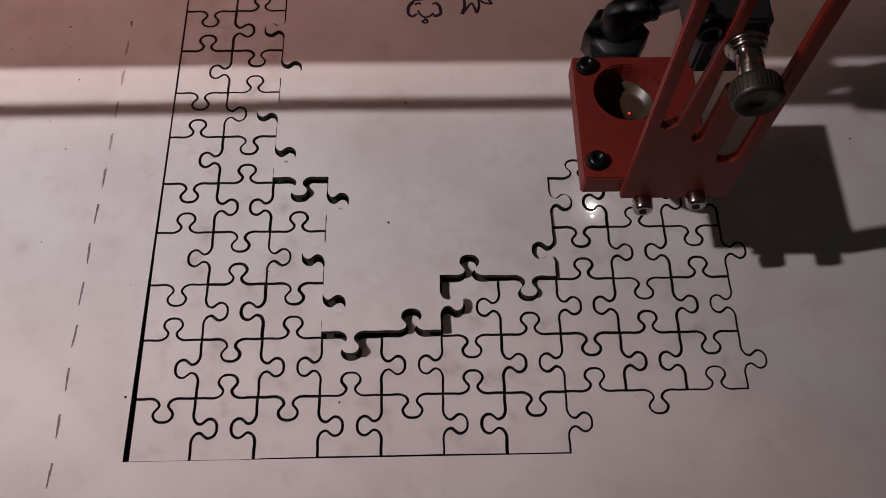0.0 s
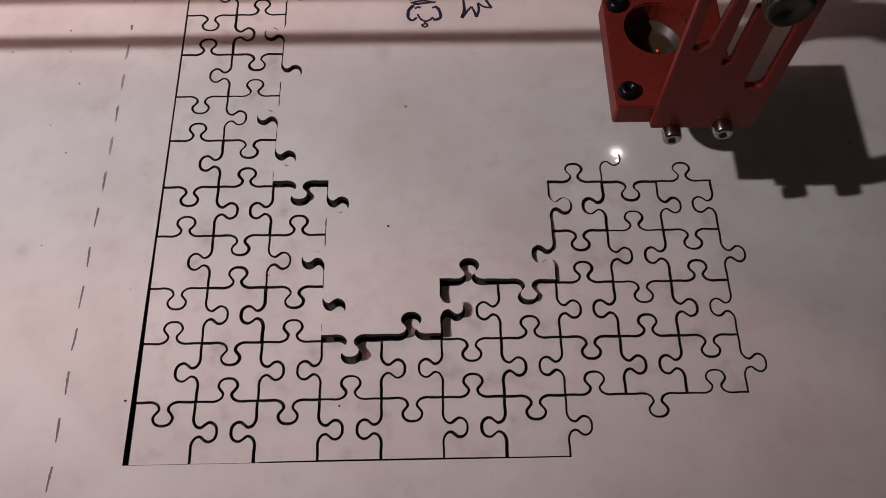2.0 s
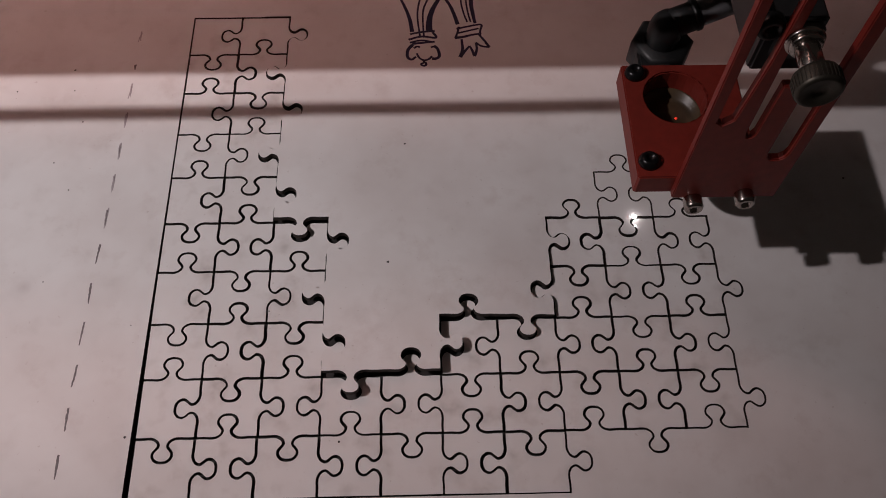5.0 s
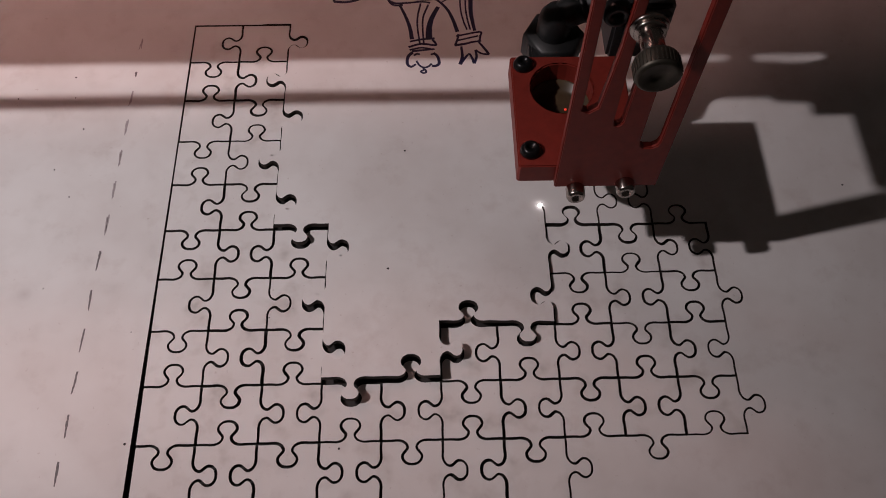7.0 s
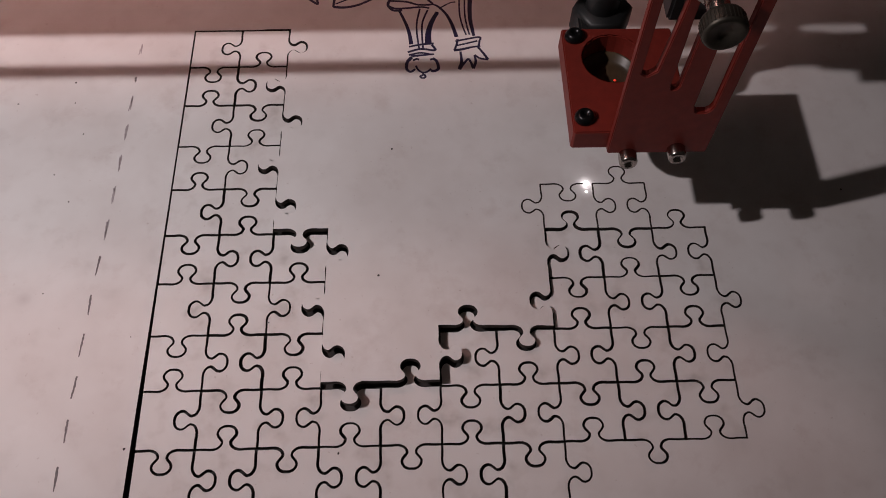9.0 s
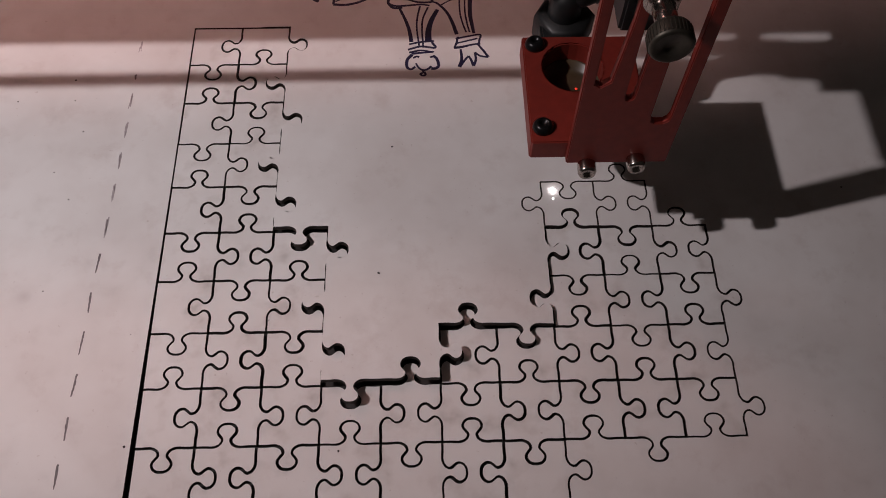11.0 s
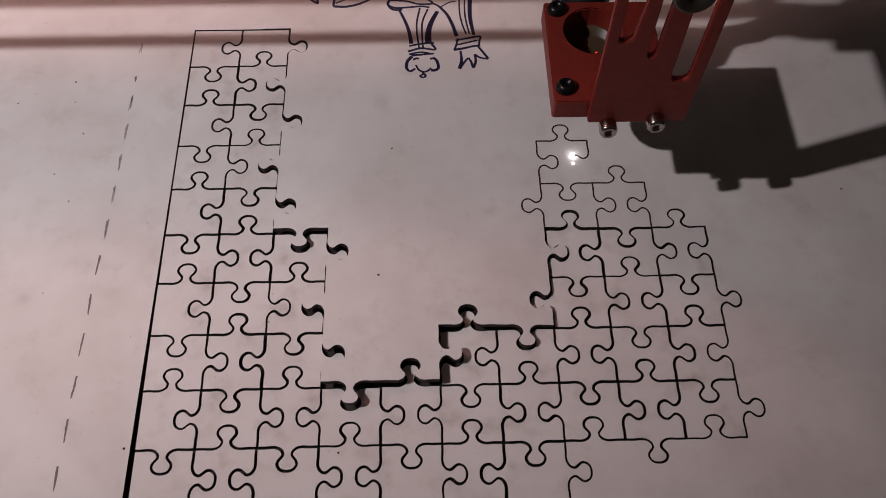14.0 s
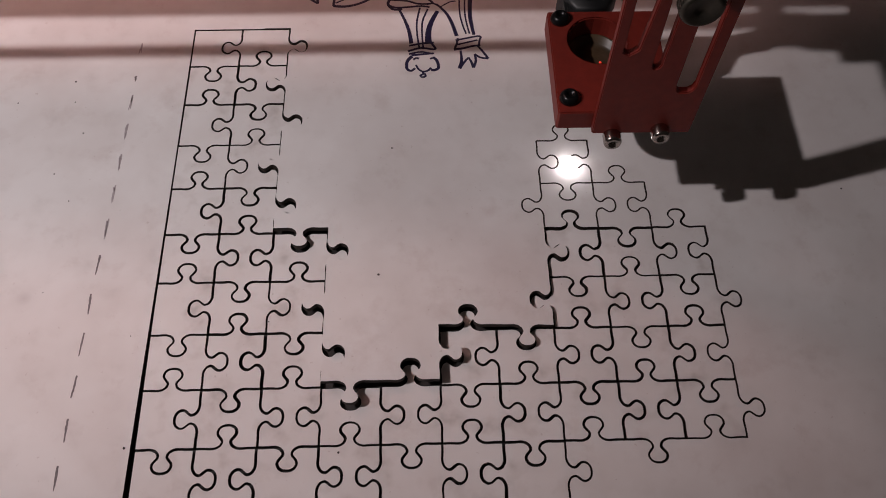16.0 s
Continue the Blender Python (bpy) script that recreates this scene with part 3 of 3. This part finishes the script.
    part("arm_foot", block(0.0060, 0.0185, -0.0324, -0.0288, 0.146, 0.1590, 0.0008), PLASTIC, h)
    # unseen block, added for the step in the shadow right of the head
    part("shadow_block", block(0.0275, 0.058, 0.0345, 0.066, 0.112, 0.1425, 0.002), PLASTIC, h, "unseen black block that shades the board")
    # unseen plate, added to keep the warm fill off the far right
    part("light_blocker", block(-0.012, 0.072, 0.012, 0.150, 0.1655, 0.1700, 0.001), PLASTIC, h, "unseen flat black plate that blocks the fill light")
    part("supply_hose", tube(curve_through([(-0.095, 0.0195, 0.149), (-0.078, 0.0215, 0.1455), (-0.060, 0.0222, 0.1440), (-0.042, 0.0224, 0.1435), (-0.026, 0.0222, 0.1434)]), 0.0040, 14), PLASTIC, h, "black hose along the guide rod")
    # unseen post, added to cast the dark bar between two lit slots
    part("shadow_post", block(-0.0412, -0.0365, 0.0165, 0.0300, 0.1412, 0.1480, 0.0006), PLASTIC, h)
    part("cable", tube(curve_through([(0.012, -0.012, 0.1560), (0.030, -0.012, 0.1625), (0.052, -0.010, 0.1655), (0.080, -0.004, 0.1700), (0.110, 0.008, 0.1780)]), 0.0042, 14), PLASTIC, h, "black cable leaving the bracket")
    return h


def gantry_bridge():
    g = tagged(new("gantry"), "long aluminium gantry beam with a thin round guide rod", "gantry")
    part("beam", block(-0.50, 0.72, 0.0290, 0.110, 0.143, 0.165, 0.0015), BEAM, g)
    part("guide_rod", tube([(-0.50, 0.0121, 0.1435), (0.72, 0.0121, 0.1435)], 0.0027, 16), STEEL, g)
    for x in (-0.460, 0.710):
        part("end_bracket", block(x - 0.008, x + 0.008, 0.006, 0.040, 0.131, 0.150, 0.001), BEAM, g)
    return g


def hot_spot():
    s = tagged(new("laser_spot"), "white-hot glowing spot where the beam burns the board", "laser spot")
    part("core", lathe([(0, 0.0001), (0.0007, 0.0001), (0.0009, 0.0004), (0.0008, 0.0012), (0.0004, 0.0018), (0, 0.0021)], Matrix.Translation((0, 0, 0)), 20), SPOT, s)
    # second glowing dot stands for the spot's reflection on the board
    part("spot_reflection", lathe([(0, 0.0001), (0.00035, 0.0001), (0.00035, 0.0004), (0, 0.0006)], Matrix.Translation((-0.0002, -0.0046, 0)), 12), SPOT, s)
    return s


def pointer_dot():
    p = tagged(new("pointer_dot"), "tiny red pointer dot of light on the white board", "laser dot")
    part("dot", lathe([(0, 0.00005), (0.0006, 0.00005), (0.0005, 0.00025), (0, 0.0003)], Matrix.Diagonal((0.7, 1.2, 1, 1)), 12), POINTER, p)
    return p


def flare():
    s = tagged(new("flame"), "bright white flare of burning vapour over the board", "flame")
    bm = bmesh.new()
    bmesh.ops.create_icosphere(bm, subdivisions=3, radius=1)
    for v in bm.verts:
        n = noise.noise(v.co * 1.7) * 0.28
        v.co = Vector((v.co.x * 0.0040, v.co.y * 0.0037, max(v.co.z, -0.3) * 0.0046 + 0.0015)) * (1 + n)
    part("white_core", smooth(bm, 80), FLAME, s)
    return s


def ember():
    s = tagged(new("ember_flame"), "small orange flame tongue above the burning spot", "flame")
    bm = bmesh.new()
    bmesh.ops.create_icosphere(bm, subdivisions=3, radius=1)
    for v in bm.verts:
        v.co *= 1 + 0.3 * noise.noise(v.co * 1.3)
    bm.transform(pose(0.0040, 0.0030, 0.0035, 0, 62, 25) @ Matrix.Diagonal((0.0016, 0.0018, 0.0042, 1)))
    part("tongue", smooth(bm, 80), EMBER, s)
    return s


head = laser_head()
gantry = gantry_bridge()
spot = hot_spot()
pointer = pointer_dot()
flame = flare()
flame_tip = ember()


# ---- movement ----
LEGS = [(CUTS[0][0], 1.30, 2.52), (CUTS[1][0], 2.52, 3.67), (CUTS[2][0], 3.67, 4.80), (row_edge(8, 5)[::-1], 4.80, 5.80), (row_edge(7, 5)[::-1], 5.80, 6.70),
        (CUTS[3][0], 6.70, 7.93), (CUTS[4][0], 7.93, 9.08), (col_edge(8, 5)[::-1], 9.08, 10.20), (CUTS[5][0], 11.23, 12.40), (CUTS[6][0], 12.40, 13.56), (CUTS[7][0], 13.56, 14.65)]
HOPS = [(0.0, 7.75, 4.40), (0.25, 7.97, 4.30), (0.5, 8.0, 4.03), (0.6, 8.42, 4.22), (0.7, 8.45, 4.52), (0.8, 8.37, 4.63), (0.9, 8.32, 4.71), (1.0, 8.39, 4.86), (1.15, 8.25, 5.0), (1.3, 8.0, 5.0),
        (10.2, 8.0, 5.0), (10.7, 7.5, 5.55), (11.23, 7.0, 6.0), (14.65, 8.0, 6.0), (14.85, 7.62, 5.95), (15.0, 7.49, 5.84), (15.2, 7.54, 5.64), (15.3, 7.89, 5.79), (15.4, 8.03, 5.96), (15.5, 7.96, 6.06), (15.6, 7.96, 6.14), (15.7, 7.93, 6.29), (15.8, 7.88, 6.40), (15.9, 7.77, 6.41), (16.0, 7.60, 6.38)]
SEEN = [(0, 7.75, 4.363), (0.5, 7.986, 4.005), (1, 8.414, 4.863), (1.5, 7.981, 5.224), (2, 8.339, 5.601), (2.5, 7.984, 5.984), (3, 8.353, 6.319), (3.5, 8.756, 6.009), (4, 8.826, 5.588),
        (6.5, 7.368, 5.089), (7, 6.929, 5.354), (7.5, 6.712, 5.638), (8, 7.057, 6.026), (8.5, 7.442, 5.644), (9, 7.816, 6.034), (11.5, 6.986, 6.406), (12, 7.094, 6.6)]
SEEN += [(12.5, 7.115, 7.003), (13, 7.49, 7.37), (13.5, 7.916, 7.002), (14, 7.578, 6.609), (14.5, 7.935, 6.251), (15, 7.492, 5.871), (15.5, 7.948, 6.074), (16, 7.616, 6.395)]


def beam_at(t):
    """Where the beam meets the board."""
    for line, a, b in LEGS:
        if a <= t <= b:
            return along(line, (t - a) / (b - a))
    for (a, x, y), (b, u, v) in zip(HOPS, HOPS[1:]):
        if a <= t <= b:
            return Vector((x, y)).lerp(Vector((u, v)), (t - a) / (b - a)) * P


def head_at(t):
    """The head's place: the beam's, with the small play between them."""
    play = [(a, Vector((x, y)) * P - beam_at(a)) for a, x, y in SEEN]
    for (a, p), (b, q) in zip(play, play[1:]):
        if a <= t <= b:
            return beam_at(t) + p.lerp(q, (t - a) / (b - a))


FLARES = [(0.75, 1.07), (1.14, 1.37), (6.20, 6.36), (6.42, 6.80), (15.42, 15.76), (15.92, 16.2)]


def motions():
    times = [k / 10 for k in range(161)]
    walk(head, [(t, pose(*head_at(t), 0)) for t in times])
    # the bridge lags the head a little and stands slightly askew
    walk(gantry, [(t, pose(0, 0.98 * head_at(t).y + 0.0021, 0, 0, 0, 0.2)) for t in times])
    walk(pointer, [(t, pose(*beam_at(t), 0)) for t in times])
    walk(spot, [(t, pose(*beam_at(t), -0.008 if 0.35 < t < 0.75 or 15.25 < t < 15.45 else 0)) for t in times])
    rows = []
    for t in times:
        up = max((min(1, (t - a) / 0.06, (b - t) / 0.06) for a, b in FLARES if a <= t <= b), default=0)
        rows.append((t, pose(*beam_at(t), -0.012 * (1 - up))))
    walk(flame, rows)
    walk(flame_tip, [(t, pose(m.translation.x, m.translation.y, m.translation.z if 5 < t < 12 else -0.012)) for t, m in rows])
    # two pieces settle a little once the beam has freed them
    for cell, t, dy in (((8, 4), 1.2, -0.00020), ((7, 4), 6.7, -0.00032)):
        x, y, z = pieces[cell].location
        walk(pieces[cell], [(0, pose(x, y, z)), (t, pose(x, y, z)), (t + 0.2, pose(x, y + dy, z - 0.0002)), (16, pose(x, y + dy, z - 0.0002))])
    for ob, dx, dy in ((loose[0], 0.0059, -0.004), (loose[1], 0.0039, 0.001)):
        x, y, z = ob.location
        walk(ob, [(0, pose(x + dx, y + dy, z)), (7.2, pose(x + dx, y + dy, z)), (8.6, pose(x, y, z)), (16, pose(x, y, z))])
    for ob, t in burnt:
        walk(ob, [(0, pose(0, 0, -0.001)), (t - 0.05, pose(0, 0, -0.001)), (t + 0.03, pose(0, 0, 0.00006)), (16, pose(0, 0, 0.00006))])


motions()
